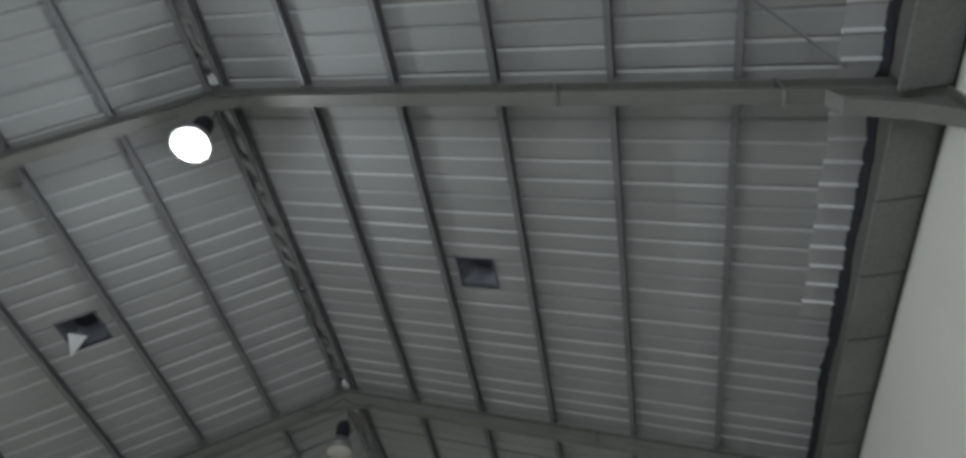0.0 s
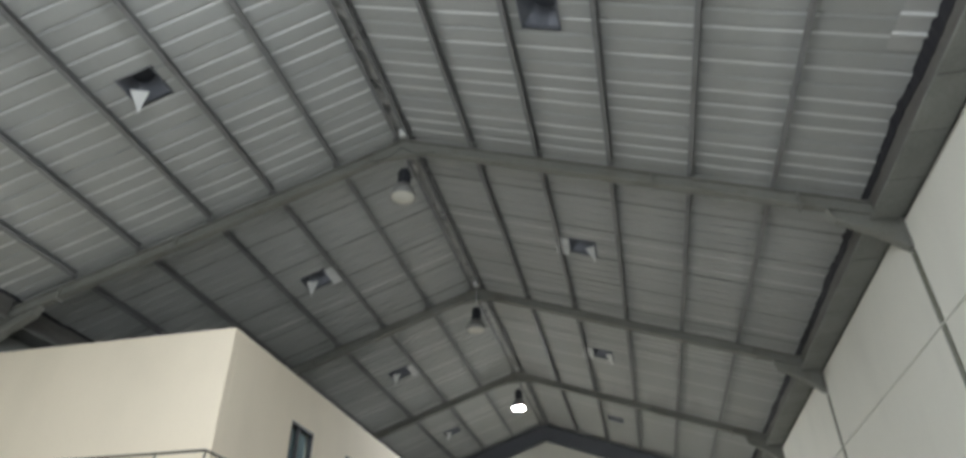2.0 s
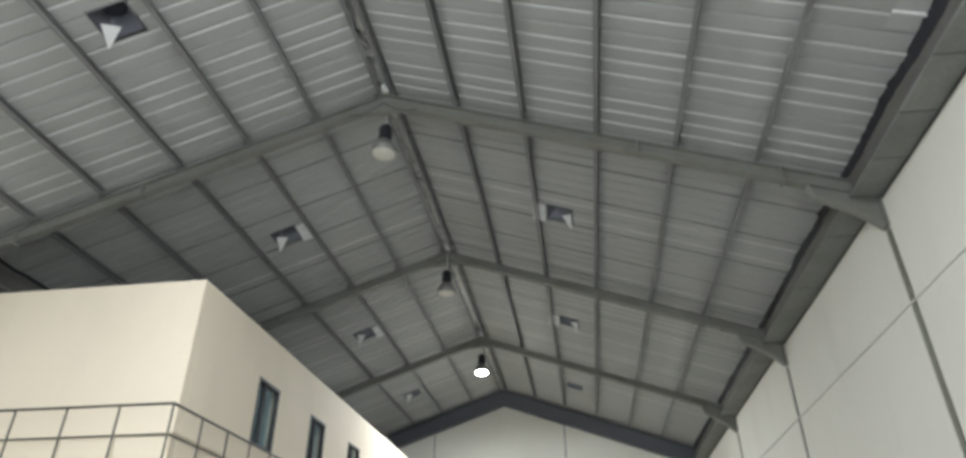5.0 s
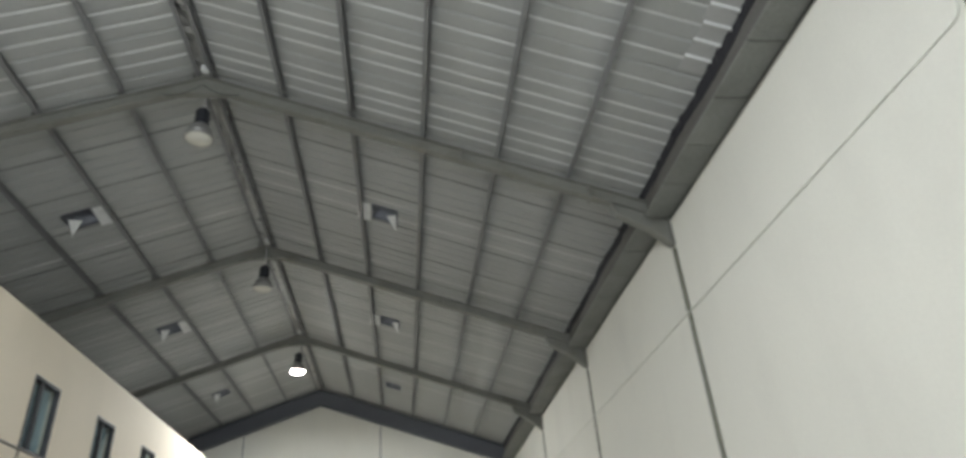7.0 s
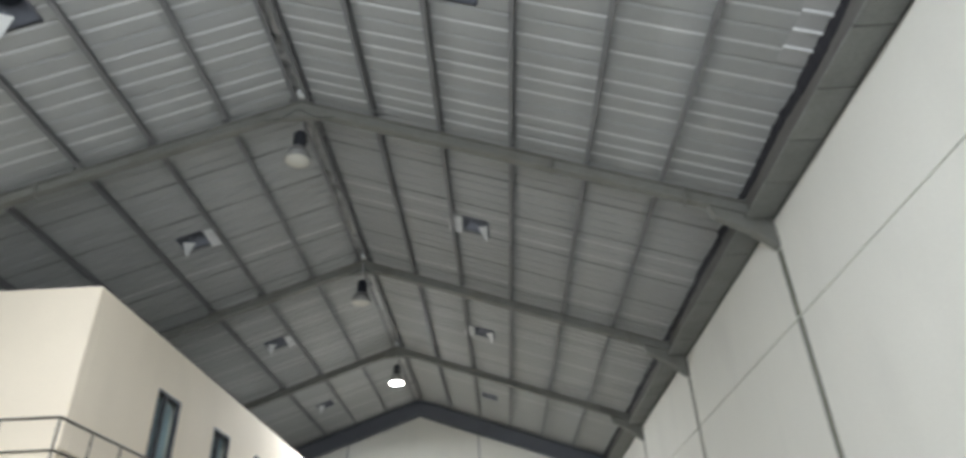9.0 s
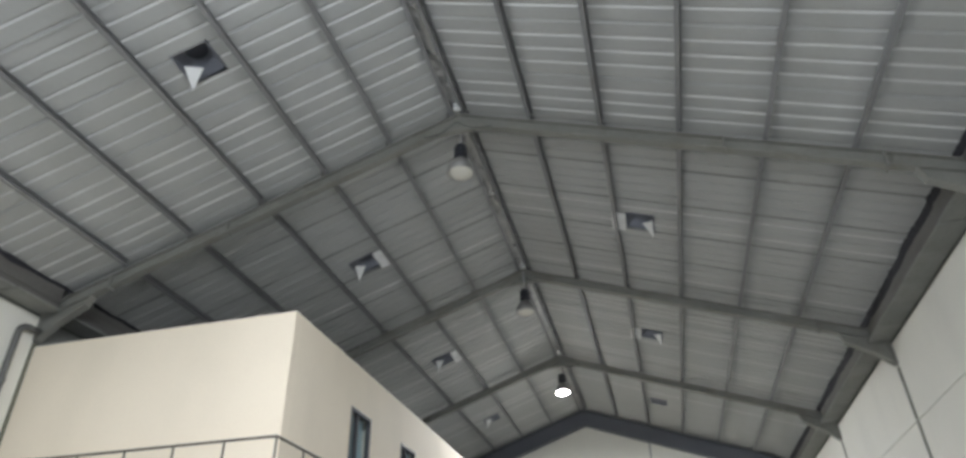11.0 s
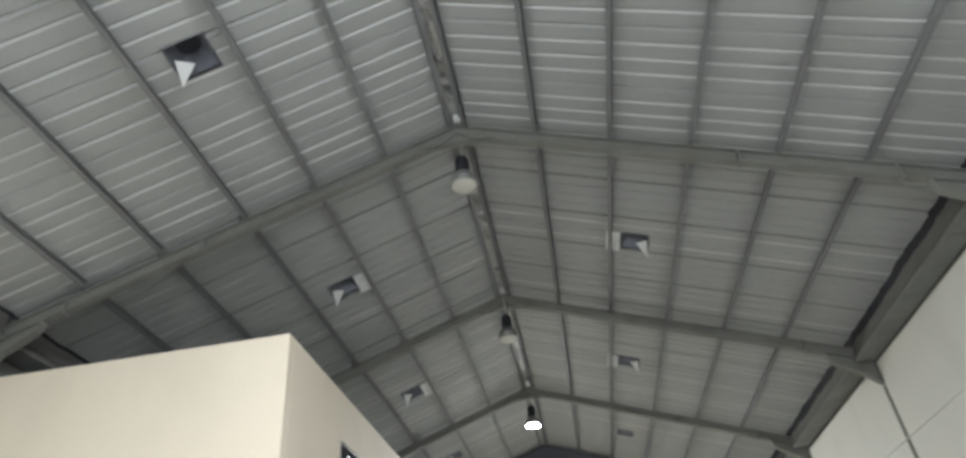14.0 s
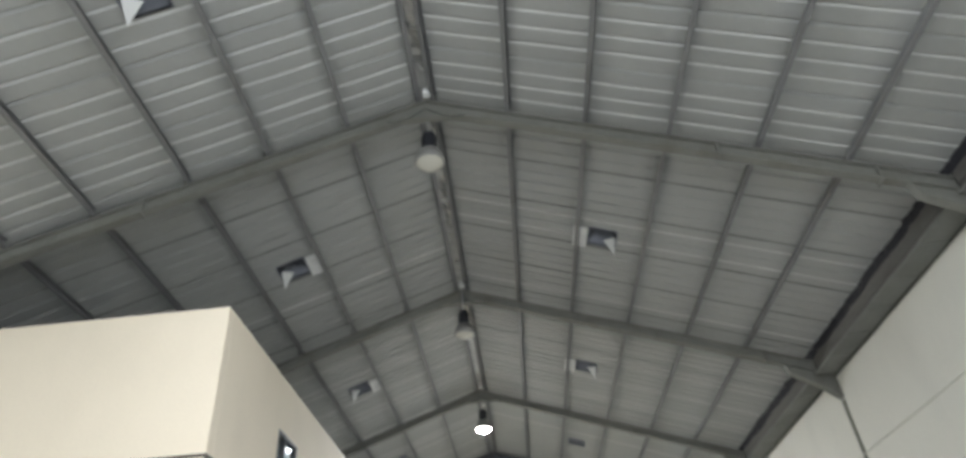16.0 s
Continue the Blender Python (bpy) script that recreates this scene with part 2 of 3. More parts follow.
def long_wall(name, inner, outward, label):
    wall = empty(name, label, "wall", kind="structure")
    ys = [SOUTH] + FRAMES[:-1] + [NORTH]
    lo, hi = sorted((inner, inner + 0.2 * outward))
    for y0, y1 in zip(ys, ys[1:]):
        a, b = (y0 if y0 == SOUTH else y0 + 0.065), (y1 if y1 == NORTH else y1 - 0.065)
        inside = outward < 0 and y0 >= 0
        part("panel", box(lo, a, 0, hi, b, 6.2 if inside else TOP, bevel=0.012), WHITE, wall)
        # darker strip puts the shade above the office into the wall's colour
        if inside:
            part("infill", box(lo, a, 6.21, hi, b, TOP - 0.002), BLOCK, wall, "dark wall strip above the office roof, shade put into its colour")
    return wall


east = long_wall("wall_east", EAST, 1, "white rendered long wall with bare block course above")
west = long_wall("wall_west", WEST, -1, "white rendered long wall with bare block course above")

# ---- roof sheets ----
VENT_AT, VENT_Y = {1: 2.955, -1: 3.04}, [-9.1, -3.09, 3.12, 9.04, 15.1]
HALF = 0.27
PITCH = 0.2825                     # from rib to rib


def roof_slope(name, side, label):
    """Ribbed sheets a metre wide, each laid a little differently, with openings for the vents."""
    bm = bmesh.new()
    rng = random.Random(5 if side > 0 else 9)
    end = 7.66
    xs = [0.06, 1.4, VENT_AT[side] - HALF, VENT_AT[side] + HALF, 4.2, 5.4, 6.6, end]
    y = 0.05 + 0.08 - 1.13 * 14
    while y < NORTH + 0.3:
        tilt, lift = rng.uniform(-0.012, 0.012), rng.uniform(0.0, 0.012)
        # lamp light painted onto three ribs of a sheet, the lapped one stays plain
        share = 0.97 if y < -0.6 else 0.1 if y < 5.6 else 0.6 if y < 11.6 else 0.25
        lit_ribs = [r < 3 and rng.random() < share for r in range(4)] + [False]
        prof = []
        for r in range(4):
            o = r * PITCH
            prof += [(o, 0.0), (o + 0.212, 0.0), (o + 0.222, 0.03), (o + 0.252, 0.03)]
            prof.append((o + 0.276, 0.0))
        prof.append((1.155, -0.004))
        grid = []
        for j, (dy, dz) in enumerate(prof):
            col = []
            for i, dx in enumerate(xs):
                wave = 0.004 * math.sin(dx * 2.1 + y * 1.7)
                col.append(bm.verts.new((RIDGE + side * dx, y + dy, roof_z(RIDGE + dx) + lift + tilt * (dy - 0.5) + dz + wave)))
            grid.append(col)
        for j in range(len(prof) - 1):
            mid = y + (prof[j][0] + prof[j + 1][0]) / 2
            for i in range(len(xs) - 1):
                if i == 2 and any(abs(mid - v) < HALF for v in VENT_Y):
                    continue
                face = bm.faces.new((grid[j][i], grid[j + 1][i], grid[j + 1][i + 1], grid[j][i + 1]))
                if j % 5 == 3 and lit_ribs[j // 5]:
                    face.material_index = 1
                # sloped face of the lapped rib is darker for y between -0.8 and 5
                elif j == 18 and -0.8 < y < 5:
                    face.material_index = 2
        y += 4 * PITCH
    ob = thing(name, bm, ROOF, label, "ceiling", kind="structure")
    ob.data.materials.append(LIT_RIB)
    ob.data.materials.append(SEAM)
    solid = ob.modifiers.new("thickness", "SOLIDIFY")
    solid.thickness, solid.offset = 0.003, 1
    return ob


roof_slope("ceiling_east", 1, "grey ribbed metal roof sheets seen from below")
roof_slope("ceiling_west", -1, "grey ribbed metal roof sheets seen from below")
# added cover, unseen from the hall, keeps outside light off the sheets
thing("roof_cover", prism([(WEST - 0.4, roof_z(WEST - 0.4, 0.5)), (RIDGE, 10.5), (EAST + 0.4, roof_z(EAST + 0.4, 0.5)), (EAST + 0.4, roof_z(EAST + 0.4, 0.58)), (RIDGE, 10.58), (WEST - 0.4, roof_z(WEST - 0.4, 0.58))], "y", SOUTH - 0.5, NORTH + 0.5), DARK_STEEL, "dark unseen cover added above the ribbed sheets", "roof", kind="structure")

# ---- portal frames ----
LINES = {1: (0.25, 1.44, 2.61, 3.81, 5.03, 6.2), -1: (-0.05, -1.2, -2.42, -3.6, -4.94, -6.15)}   # purlin lines
UNDER = -0.42                      # underside of the rafters below the sheets
DEPTH = 0.23


def i_section(x1, y, half, web, t, za, zb):
    """An I profile in the plane across the slope, swept from the ridge to x1."""
    prof = [(-half, za), (half, za), (half, za + t), (web, za + t), (web, zb - t), (half, zb - t), (half, zb), (-half, zb), (-half, zb - t), (-web, zb - t), (-web, za + t), (-half, za + t)]
    bm = prism(prof, "x", 0.0, 1.0)
    for v in bm.verts:
        x = RIDGE + (x1 - RIDGE) * v.co.x
        v.co = (x, y + v.co.y, roof_z(x, UNDER) + v.co.z)
    return bm


def rafter(side, y, w, depth):
    """An I-section along one slope."""
    x1 = (EAST if side > 0 else WEST)
    return i_section(x1, y, w / 2, 0.006, 0.016, 0.0, depth)


def portal(y, mat):
    fr = empty("portal_frame", "grey-green painted steel portal frame with eave brackets", "steel frame", "roof frames along the hall")
    w = 0.16
    for side, x1 in ((1, EAST), (-1, WEST)):
        part("rafter", rafter(side, y, w, DEPTH), mat, fr)
        s = side
        # haunch under the rafter: cut end, sloping bottom chord, foot on the wall
        tipz = 6.43
        chord = [(x1 - s * 0.92, roof_z(x1 - s * 0.92, UNDER)), (x1 - s * 0.85, 7.0), (x1 - s * 0.36, 6.71), (x1 - s * 0.04, tipz)]
        part("haunch_web", prism(chord + [(x1, tipz), (x1, roof_z(x1, UNDER))], "y", y - 0.008, y + 0.008), mat, fr)
        for (xa, za), (xb, zb2) in zip(chord, chord[1:]):
            part("haunch_flange", prism([(xa, za), (xb, zb2), (xb, zb2 - 0.018), (xa, za - 0.018)], "y", y - w / 2, y + w / 2), mat, fr)
        plate = box(x1 - s * 0.02, y - w / 2 - 0.02, tipz - 0.03, x1, y + w / 2 + 0.02, roof_z(x1, 0) - 0.06) if s > 0 else box(x1, y - w / 2 - 0.02, tipz - 0.03, x1 + 0.02, y + w / 2 + 0.02, roof_z(x1, 0) - 0.06)
        part("end_plate", plate, mat, fr)
        # splice flange part way up the slope
        xs = x1 - s * 1.25
        part("splice_plate", prism([(xs - 0.012, roof_z(xs, UNDER) - 0.05), (xs + 0.012, roof_z(xs, UNDER) - 0.05), (xs + 0.012, roof_z(xs, UNDER) + DEPTH + 0.02), (xs - 0.012, roof_z(xs, UNDER) + DEPTH + 0.02)], "y", y - w / 2 - 0.01, y + w / 2 + 0.01), mat, fr)
        xm = RIDGE + s * 4.3
        part("splice_plate", prism([(xm - 0.012, roof_z(xm, UNDER) - 0.02), (xm + 0.012, roof_z(xm, UNDER) - 0.02), (xm + 0.012, roof_z(xm, UNDER) + DEPTH), (xm - 0.012, roof_z(xm, UNDER) + DEPTH)], "y", y - w / 2 - 0.01, y + w / 2 + 0.01), mat, fr)
        # cleats that hold the purlins
        for k in range(6):
            xc = LINES[s][k]
            zc = roof_z(xc, UNDER) + DEPTH
            part("cleat", box(xc - 0.055, y - 0.05, zc - 0.01, xc - 0.045, y + 0.05, zc + 0.13), mat, fr)
    half = 0.42
    zb = roof_z(RIDGE + half, UNDER)
    part("apex_plate", prism([(RIDGE - half, zb), (RIDGE + half, zb), (RIDGE + half, zb + 0.05), (RIDGE, roof_z(RIDGE, UNDER) + 0.05), (RIDGE - half, zb + 0.05)], "y", y - 0.07, y + 0.07), mat, fr)
    return fr


for fy in FRAMES[:-1]:
    portal(fy, STEEL)


def end_frame():
    fr = empty("end_frame", "dark steel gable rafters against the end wall", "steel frame")
    for side, x1 in ((1, EAST), (-1, WEST)):
        part("rafter", i_section(x1, 18.45, 0.13, 0.01, 0.02, -0.27, 0.35), DARK_STEEL, fr)


end_frame()

for side, inner in ((1, EAST), (-1, WEST)):
    for fy in FRAMES[:-1]:
        col = empty("steel_column", "olive-grey steel column set flush between white wall panels", "column", "wall columns")
        a, b = (inner - 0.012, inner + 0.0) if side > 0 else (inner, inner + 0.012)
        part("flange", box(a, fy - 0.06, 0, b, fy + 0.06, 6.36), COLUMN, col)
        a, b = (inner + 0.0, inner + 0.19) if side > 0 else (inner - 0.19, inner)
        part("web", box(a, fy - 0.02, 0, b, fy + 0.02, 6.36), COLUMN, col)

# ---- purlins ----


def purlin_mesh(length, depth=0.15, width=0.07, t=0.004):
    """A lipped channel along y, its top at z = 0."""
    prof = [(0, 0), (width, 0), (width, -0.02), (width - t, -0.02), (width - t, -t), (t, -t), (t, -depth + t), (width - t, -depth + t), (width - t, -depth + 0.02), (width, -depth + 0.02), (width, -depth), (0, -depth)]
    bm = bmesh.new()
    prism([(p - width / 2, q) for p, q in prof], "y", 0, length, bm)
    return mesh_of("purlin", bm, PURLIN)


BAYS = [(SOUTH, -12.0)] + list(zip(FRAMES, FRAMES[1:]))
bay_mesh = {}
for y0, y1 in BAYS:
    key = round(y1 - y0, 2)
    if key not in bay_mesh:
        bay_mesh[key] = purlin_mesh(y1 - y0 - 0.1)
    for side in (1, -1):
        for k in range(6):
            x = LINES[side][k]
            ob = new("purlin", bay_mesh[key])
            tilt = math.degrees(math.atan(SLOPE)) * side
            ob.matrix_world = pose(x, y0 + 0.05, roof_z(x, -0.008), 0, tilt, 0)
            tagged(ob, "dark grey steel channel purlin under the roof sheets", "purlin", "roof purlins")

# crumpled foil strip along the ridge
bm = bmesh.new()
rng = random.Random(3)
rows = []
yy = SOUTH
while yy < NORTH:
    rows.append([bm.verts.new((RIDGE + dx, yy, roof_z(RIDGE, -0.05) - abs(dx) * 0.1 + rng.uniform(-0.025, 0.02))) for dx in (-0.13, -0.06, 0.0, 0.06, 0.13)])
    yy += 0.11
for r, q in zip(rows, rows[1:]):
    for i in range(4):
        bm.faces.new((r[i], r[i + 1], q[i + 1], q[i]))
thing("ridge_foil", bm, FOIL, "crumpled pale foil strip between the ridge purlins", "insulation", kind="structure")

# ---- eaves: membrane, channel, short lapped sheets ----
LIP = 0.44                         # the block course stands out from the wall by this
SET = 0.31                         # and the eave channel on it by this
for side, inner in ((1, EAST), (-1, WEST)):
    bm = bmesh.new()
    rows, yy, drop = [], SOUTH, (0.16 if side > 0 else 0.07)
    while yy < NORTH:
        wob = 0.05 * noise.noise(Vector((yy * 0.9, side * 3.0, 0.5))) + 0.025 * noise.noise(Vector((yy * 3.7, side, 2.5))) + 0.02 * noise.noise(Vector((yy * 11.0, side, 7.5)))
        x0, x1 = inner - side * (SET + 0.035), inner - side * (SET + 0.022)
        low = roof_z(x0, -drop + wob)
        top0, top1 = roof_z(x0 - side * abs(wob), -0.006), roof_z(x1, -0.006)
        rows.append([bm.verts.new((x0 - side * abs(wob), yy, top0)), bm.verts.new((x0, yy, low)), bm.verts.new((x1, yy, low)), bm.verts.new((x1, yy, top1))])
        yy += 0.06
    for r, q in zip(rows, rows[1:]):
        for i in range(3):
            bm.faces.new((r[i], r[i + 1], q[i + 1], q[i]))
    thing("eave_membrane", bm, MEMBRANE, "torn black membrane along the roof edge", "membrane", kind="structure")
    c0, c1 = inner - side * (SET + 0.06), inner - side * (SET + 0.002)
    zt2 = roof_z(c0, -0.012)
    prof = [(c1, 6.93), (c0, 6.93), (c0, 6.95), (c1 - side * 0.008, 6.95), (c1 - side * 0.008, 7.05), (c1 - side * 0.02, 7.06), (c1 - side * 0.02, zt2), (c1, zt2)]
    for y0, y1 in zip([SOUTH] + FRAMES[:-1], FRAMES[:-1] + [NORTH]):
        thing("eave_channel", prism(prof, "y", y0 + 0.09, y1 - 0.09), EAVE, "brownish steel eave channel above the block course", "eave channel", "eave channels", "structure")

lap = empty("lap_sheet", "pale short sheets with bright ribs lapped under the roof edge", "roof lap", kind="structure")
k = 0
while k < 15:
    yy = -7.06 + PITCH * k
    xa, xb = EAST - 0.67 - 0.012 * (k % 3), EAST - SET - 0.04
    flat = [(yy + 0.052, -0.012), (yy + PITCH - 0.002, -0.012), (yy + PITCH - 0.002, -0.008), (yy + 0.052, -0.008)]
    # rib folds take a paler colour than their sheets, lamp light painted in
    fold = [(yy, -0.006), (yy + 0.018, -0.04), (yy + 0.036, -0.04), (yy + 0.05, -0.006)]
    for name, outline, mat in (("sheet", flat, LAP), ("rib", fold, SHEET)):
        bm = prism(outline, "x", xa, xb)
        for v in bm.verts:
            v.co.z += roof_z(v.co.x)
        part(name, bm, mat, lap)
    k += 1

# ---- white office block with its ledge and railing ----
BX, BY, BTOP = -2.605, -0.005, 6.31
WINS = [2.35 + 2.6 * k for k in range(6)]
W_W, W_LO, W_HI = 0.93, 4.27, 5.47

office = empty("office_block", "cream rendered two-storey office block inside the hall", "office block", kind="structure")
part("front_wall", box(WEST - 0.1, BY, 0, BX, BY + 0.18, BTOP, bevel=0.006), CREAM, office)
ya = BY + 0.182
for wy in WINS:
    part("side_wall", box(BX - 0.18, ya, W_LO, BX, wy, W_HI), CREAM, office)
    ya = wy + W_W
part("side_wall", box(BX - 0.18, ya, W_LO, BX, NORTH, W_HI), CREAM, office)
part("side_wall", box(BX - 0.18, BY + 0.182, 0, BX, NORTH, W_LO), CREAM, office)
part("side_wall", box(BX - 0.18, BY + 0.182, W_HI, BX, NORTH, BTOP - 0.001), CREAM, office)
part("roof_slab", box(WEST, BY + 0.182, BTOP - 0.2, BX - 0.182, NORTH, BTOP - 0.02), CONCRETE, office)
part("inner_partition", box(BX - 1.6, BY + 0.182, 3.1, BX - 1.5, NORTH, BTOP - 0.2), CURTAIN, office)

for i, wy in enumerate(WINS):
    win = empty("window_%d" % (i + 1), "narrow dark aluminium sliding window set in cream wall", "window", "office windows", "structure")
    x0, x1 = BX - 0.1, BX + 0.006
    part("frame", box(x0, wy, W_LO, x1, wy + 0.045, W_HI), ALU, win)
    part("frame", box(x0, wy + W_W - 0.045, W_LO, x1, wy + W_W, W_HI), ALU, win)
    part("frame", box(x0, wy + 0.045, W_HI - 0.05, x1, wy + W_W - 0.045, W_HI), ALU, win)
    part("sill", box(x0, wy + 0.045, W_LO, x1, wy + W_W - 0.045, W_LO + 0.05), ALU, win)
    ym = wy + W_W * 0.36
    part("mullion", box(x0 + 0.01, ym - 0.015, W_LO + 0.05, x1 - 0.005, ym + 0.015, W_HI - 0.05), ALU, win)
    for a, b, dx in ((wy + 0.045, ym - 0.015, 0.03), (ym + 0.015, wy + W_W - 0.045, 0.055)):
        pane = part("pane", box(x0 + dx, a, W_LO + 0.05, x0 + dx + 0.006, b, W_HI - 0.05), GLASS, win)
        pane.visible_shadow = False
    # a pale folded sheet, added behind the far pane to lighten its tone
    n = 18
    front = [(x0 - 0.05 + 0.014 * math.sin(k * 1.9), ym + (wy + W_W - 0.045 - ym) * k / n) for k in range(n + 1)]
    part("pane_backdrop", prism(front + [(x - 0.006, y) for x, y in reversed(front)], "z", W_LO + 0.06, W_HI - 0.055), PANE_TONE, win, "pale grey-blue folded sheet added behind the glass to lighten it")

LEDGE = 3.1
thing("ledge", box(WEST, BY - 0.5, LEDGE - 0.14, BX + 0.33, BY - 0.002, LEDGE, bevel=0.01), CREAM, "cream rendered ledge round the office block", "ledge", kind="structure")
thing("ledge", box(BX + 0.002, BY, LEDGE - 0.14, BX + 0.33, NORTH, LEDGE, bevel=0.01), CREAM, "cream rendered ledge round the office block", "ledge", kind="structure")


def railing():
    r = empty("railing", "thin dark steel railing round the office ledge", "railing")
    rx, ry, top, mid = -2.41, -0.42, 4.18, 3.76
    for z in (top, mid, 3.32):
        rad = 0.02 if z == top else 0.014
        part("rail", tube([(WEST + 0.01, ry, z), (rx, ry, z)], rad), RAIL, r)
        part("rail", tube([(rx, ry, z), (rx, NORTH - 0.01, z)], rad), RAIL, r)
    x = rx
    while x > WEST + 0.2:
        part("post", tube([(x, ry, LEDGE), (x, ry, top)], 0.016), RAIL, r)
        x -= 0.81
    y = ry + 0.81
    while y < NORTH:
        part("post", tube([(rx, y, LEDGE), (rx, y, top)], 0.016), RAIL, r)
        y += 0.81


railing()

# ---- pipes ----
px, py = WEST + 0.07, -0.46
arc = [(px, py + 0.16 - 0.16 * math.cos(a), 6.38 + 0.16 * math.sin(a)) for a in (0, 0.26, 0.52, 0.78, 1.05, 1.31, 1.57)]
downpipe = empty("downpipe", "grey plastic downpipe with an elbow under the eave", "pipe")
part("pipe", tube([(px, py, 0)] + arc + [(px, -0.04, 6.54)], 0.055, sides=14), PIPE, downpipe, smooth=True)
for z in (1.5, 3.4, 5.55):
    part("clip", lathe([(0.062, z - 0.02), (0.068, z - 0.02), (0.068, z + 0.02), (0.062, z + 0.02)], cx=px, cy=py, sides=16), PIPE, downpipe)

cx = EAST - 0.0125
arc = [(cx, -5.88 + 0.12 - 0.12 * math.sin(a), 5.255 + 0.12 - 0.12 * math.cos(a)) for a in (0, 0.3, 0.6, 0.9, 1.2, 1.57)]
conduit = empty("conduit", "thin pale grey conduit clipped along the white wall", "conduit")
part("pipe", tube([(cx, NORTH - 0.05, 5.255)] + arc + [(cx, -5.88, 6.3)], 0.012), CONDUIT, conduit, smooth=True)
for k in range(16):
    y = -5 + k * 1.5
    part("clip", box(cx - 0.014, y - 0.01, 5.235, cx + 0.012, y + 0.01, 5.275), CONDUIT, conduit)

# bracing rod in the bay behind the first frame
thing("bracing_rod", tube([(EAST - 0.7, -6.2, roof_z(EAST - 0.7, -0.24)), (RIDGE + 0.4, -11.8, roof_z(RIDGE + 0.4, -0.24))], 0.014), PURLIN, "thin dark steel bracing rod under the roof", "bracing rod")

# ---- yellow bar, placed to fit the camera's view, on an assumed stand ----
barrier = empty("barrier", "yellow bar placed to fit the camera's view, on an assumed stand", "barrier")
part("top_bar", tube([(1.87, -7.38, 1.79), (1.87, -6.5, 1.79)], 0.018), YELLOW, barrier, smooth=True)
for y in (-7.36, -6.52):
    part("post", tube([(1.87, y, 0.02), (1.87, y, 1.78)], 0.016), YELLOW, barrier, smooth=True)
    part("foot", box(1.62, y - 0.03, 0.0, 2.12, y + 0.03, 0.02, bevel=0.004), YELLOW, barrier)

# ---- roof vents ----


def vent_master(far, bright):
    v = empty("roof_vent", "square galvanised roof vent with round throat and bright flashing" if bright else "square galvanised roof vent with round dark throat, without flashing", "roof vent", "roof vents")
    h = HALF
    bm = bmesh.new()
    n, rings = 48, []
    for f, z in ((0.0, -0.02), (0.0, 0.05), (0.35, 0.14), (0.7, 0.22), (1.0, 0.3)):
        ring = []
        for k in range(n):
            a = 2 * math.pi * (k + 0.5) / n
            c, d = math.cos(a), math.sin(a)
            sq = h / max(abs(c), abs(d))
            rad = sq * (1 - f) + 0.17 * f
            ring.append(bm.verts.new((rad * c, rad * d, z)))
        rings.append(ring)
    for p, q in zip(rings, rings[1:]):
        for k in range(n):
            bm.faces.new((p[k], p[(k + 1) % n], q[(k + 1) % n], q[k]))
    hood = part("hood", bm, HOOD_METAL, v, "square-to-round galvanised hood")
    sm = hood.modifiers.new("thickness", "SOLIDIFY")
    sm.thickness = 0.004
    part("throat", lathe([(0.168, 0.3), (0.168, 0.45), (0.18, 0.45), (0.18, 0.3)], sides=32), HOOD, v, "dark round throat")
    part("cap", lathe([(0.005, 0.445), (0.19, 0.445), (0.19, 0.46), (0.005, 0.46)], sides=32), HOOD, v)
    bm = box(-h - 0.29, -h, -0.026, -h - 0.014, h - 0.02, -0.02)
    bmesh.ops.rotate(bm, verts=bm.verts, cent=(0, -far * h, -0.02), matrix=Matrix.Rotation(-far * radians(11), 3, "X"))
    if bright:
        part("flashing", bm, FLASH, v, "bright flat metal flashing bent down")
    # pale triangle added to paint the lamp's highlight on the hood corner
    bm = bmesh.new()
    bm.faces.new([bm.verts.new(p) for p in ((h + 0.03, far * (h + 0.02), -0.17), (0.23, far * 0.0, 0.05), (0.02, far * 0.17, 0.06))])
    if bright or far < 0:
        lit_corner = part("lit_corner", bm, SHEET, v, "pale triangular sheet standing for the lamplit hood corner")
        gm = lit_corner.modifiers.new("thickness", "SOLIDIFY")
        gm.thickness = 0.004
    for x0, x1 in ((-h - 0.012, -h), (h, h + 0.012)):
        part("lip", box(x0, -h - 0.012, -0.03, x1, h + 0.012, 0.02), HOOD_METAL, v)
    return v


for side in (1, -1):
    x = RIDGE + side * VENT_AT[side]
    turn = pose(0, 0, 0, 0, math.degrees(math.atan(SLOPE)) * side, 0) @ pose(0, 0, 0, 0, 0, 0 if side > 0 else 180)
    # to fit the camera's view, flashing is left off where it doesn't shine
    for bright, places in ((False, VENT_Y[:2] + VENT_Y[4:]), (True, VENT_Y[2:4])):
        vent = vent_master(side, bright)
        for i, vy in enumerate(places):
            m = Matrix.Translation((x, vy, roof_z(x))) @ turn
            if i == 0:
                vent.matrix_world = m
            else:
                copy_thing(vent, m)

# ---- high-bay lamps ----


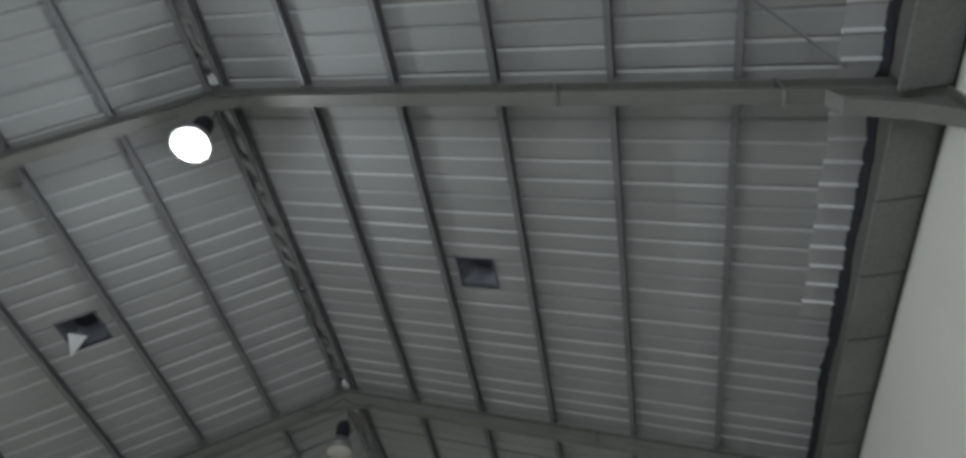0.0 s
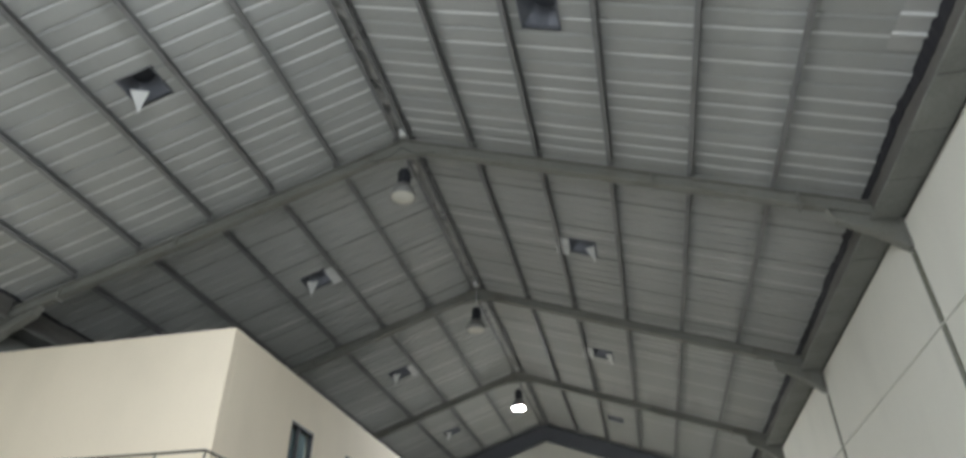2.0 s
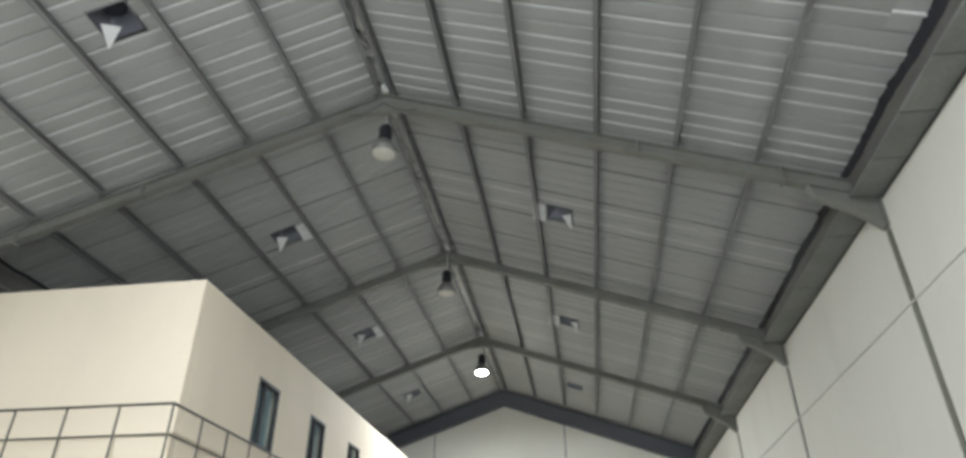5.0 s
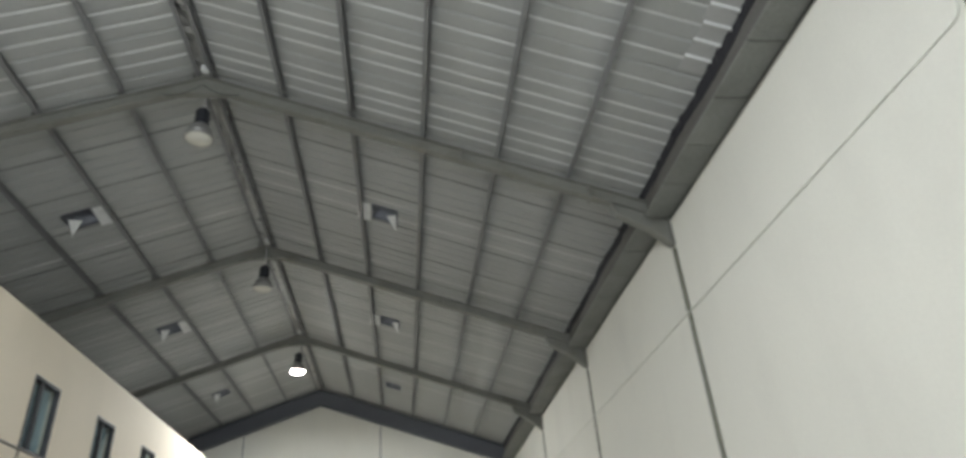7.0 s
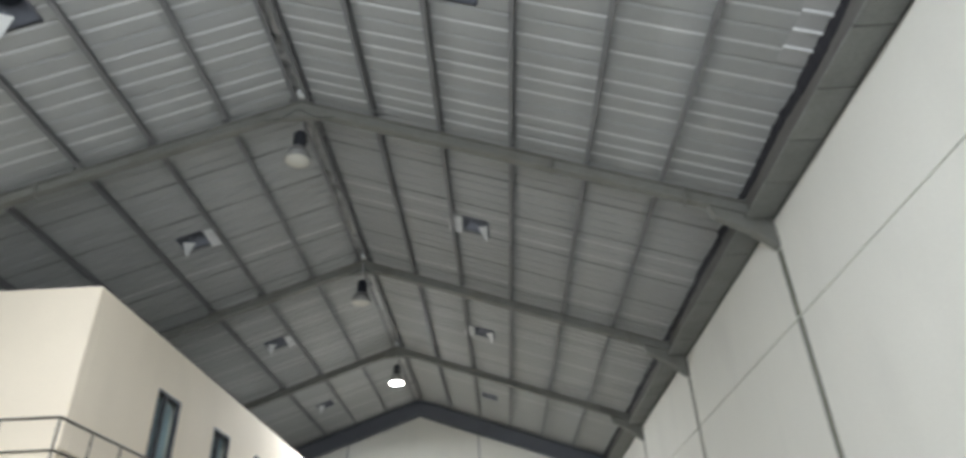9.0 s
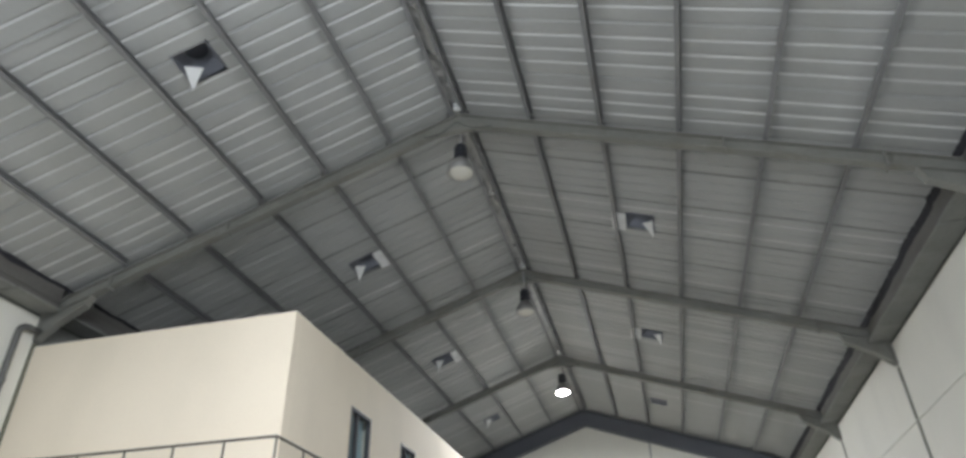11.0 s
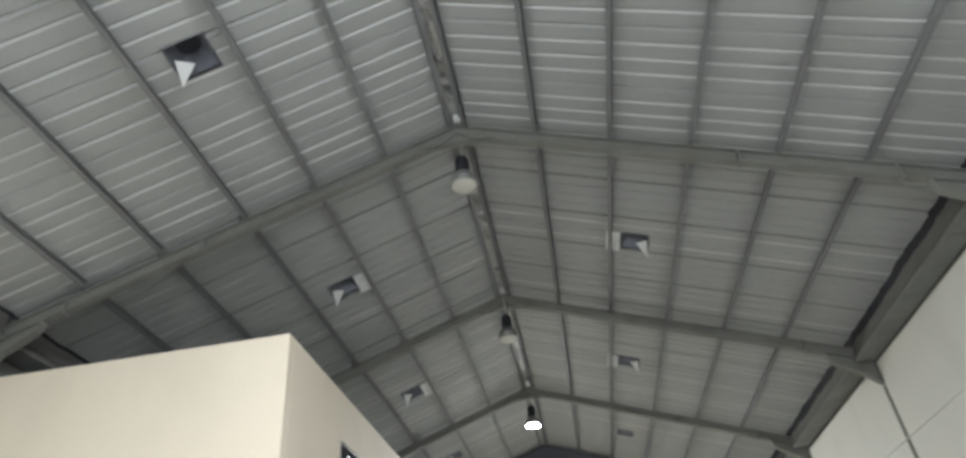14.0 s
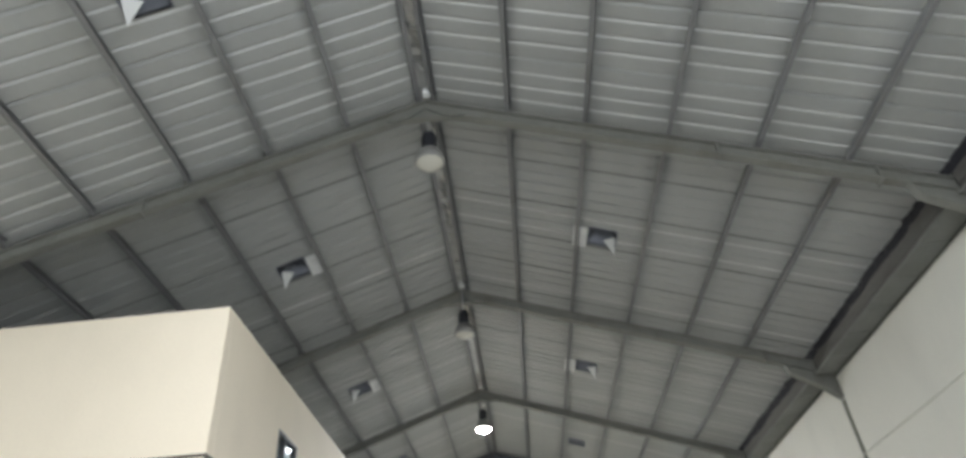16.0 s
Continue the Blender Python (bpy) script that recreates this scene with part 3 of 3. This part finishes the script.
def high_bay(lit):
    lamp = empty("high_bay_lamp", "lit metal high-bay lamp hanging from the ridge" if lit else "unlit high-bay lamp with pale lens hanging from the ridge", "ceiling lamp", "high-bay lamps")
    part("housing", lathe([(0.04, 0.62), (0.09, 0.6), (0.1, 0.56), (0.1, 0.30), (0.085, 0.27)], sides=24), BALLAST, lamp, "dark finned ballast housing")
    for k in range(10):
        a = 2 * math.pi * k / 10
        bm = box(0.095, -0.004, 0.31, 0.118, 0.004, 0.56)
        bmesh.ops.rotate(bm, verts=bm.verts, cent=(0, 0, 0), matrix=Matrix.Rotation(a, 3, "Z"))
        part("fin", bm, BALLAST, lamp)
    part("reflector", lathe([(0.085, 0.27), (0.12, 0.25), (0.17, 0.19), (0.205, 0.1), (0.225, 0.03), (0.235, 0.03), (0.215, 0.11), (0.18, 0.2), (0.125, 0.265), (0.09, 0.285)]), REFLECTOR, lamp, "grey spun metal reflector", smooth=True)
    part("rim", lathe([(0.222, 0.0), (0.24, 0.0), (0.242, 0.03), (0.222, 0.03)]), REFLECTOR, lamp)
    part("lens", lathe([(0.222, 0.02), (0.2, -0.005), (0.15, -0.03), (0.08, -0.045), (0.01, -0.05)]), LENS_LIT if lit else LENS, lamp, "glowing white lens" if lit else "pale unlit lens", smooth=True)
    part("hanger", tube([(0, 0, 0.6), (0, 0, 1.12)], 0.009), GALV, lamp)
    part("hook", tube([(0.035 * math.cos(a), 0, 0.66 + 0.035 * math.sin(a)) for a in [i * 0.6 for i in range(11)]], 0.006), GALV, lamp)
    part("cable", tube([(0.03, 0, 0.6), (0.07, 0.0, 0.75), (0.05, 0.0, 0.95), (0.02, 0.0, 1.1)], 0.006), BALLAST, lamp)
    return lamp


on, off = high_bay(True), high_bay(False)
on.matrix_world, off.matrix_world = pose(0.12, -5.92, 8.57), pose(0.12, 0.08, 8.57)
copy_thing(off, pose(0.12, 5.87, 8.57))
copy_thing(on, pose(0.11, 12.0, 8.57))

# ---- small electrical parts at the apexes ----
for fy in FRAMES[1:-1]:
    jb = empty("junction_box", "small pale junction box on the frame apex", "junction box", "junction boxes", at=(0.13, fy - 0.2, 9.85))
    part("body", box(-0.06, -0.04, -0.06, 0.06, 0.07, 0.06, bevel=0.01), SHEET, jb)
    part("lid", box(-0.052, -0.052, -0.052, 0.052, -0.041, 0.052, bevel=0.003), SHEET, jb)
    pts = []
    for i in range(25):
        u = -1 + i / 12
        pts.append((0.1 + u * 0.62, fy - 0.1 - 0.02 * math.cos(3 * u), 9.57 - 0.30 * abs(u) * 0.62 - 0.10 * math.sin(math.pi * abs(u))))
    thing("cable", tube(pts, 0.007, sides=6), BALLAST, "thin dark cable looped under the frame apex", "cable", "cables at the apexes")

# ---- block course standing out above the long walls ----
for wall, inner, side in ((east, EAST, 1), (west, WEST, -1)):
    back = sorted((inner + side * 0.03, inner + side * 0.2))
    # mortar is coloured darker to deepen the shadow gap above the panels
    part("mortar", box(back[0], SOUTH, TOP + 0.001, back[1], NORTH, 7.28), MORTAR, wall, "dark recessed mortar")
    core = sorted((inner - side * (LIP - 0.02), inner + side * 0.028))
    rng = random.Random(21 + side)
    sizes = {}
    for y0, y1 in zip([SOUTH] + FRAMES[:-1], FRAMES[:-1] + [NORTH]):
        a, b = y0 + 0.1, y1 - 0.1
        part("mortar", box(core[0], a, 6.895, core[1], b, 6.928), MORTAR, wall)
        n = max(2, round((b - a) / 1.03))
        step = (b - a) / n
        key = round(step, 3)
        if key not in sizes:
            sizes[key] = mesh_of("block", box(0, 0, 0, LIP + 0.02, step - 0.026, 0.045, bevel=0.009), BLOCK)
        for k in range(n):
            ob = new("block", sizes[key])
            ob.parent = wall
            x = min(inner - side * LIP, inner + side * 0.02)
            ob.matrix_local = pose(x + rng.uniform(-0.006, 0.006), a + k * step + 0.013, 6.88 + rng.uniform(-0.006, 0.006), rng.uniform(-0.2, 0.2), rng.uniform(-0.6, 0.6), rng.uniform(-0.3, 0.3))
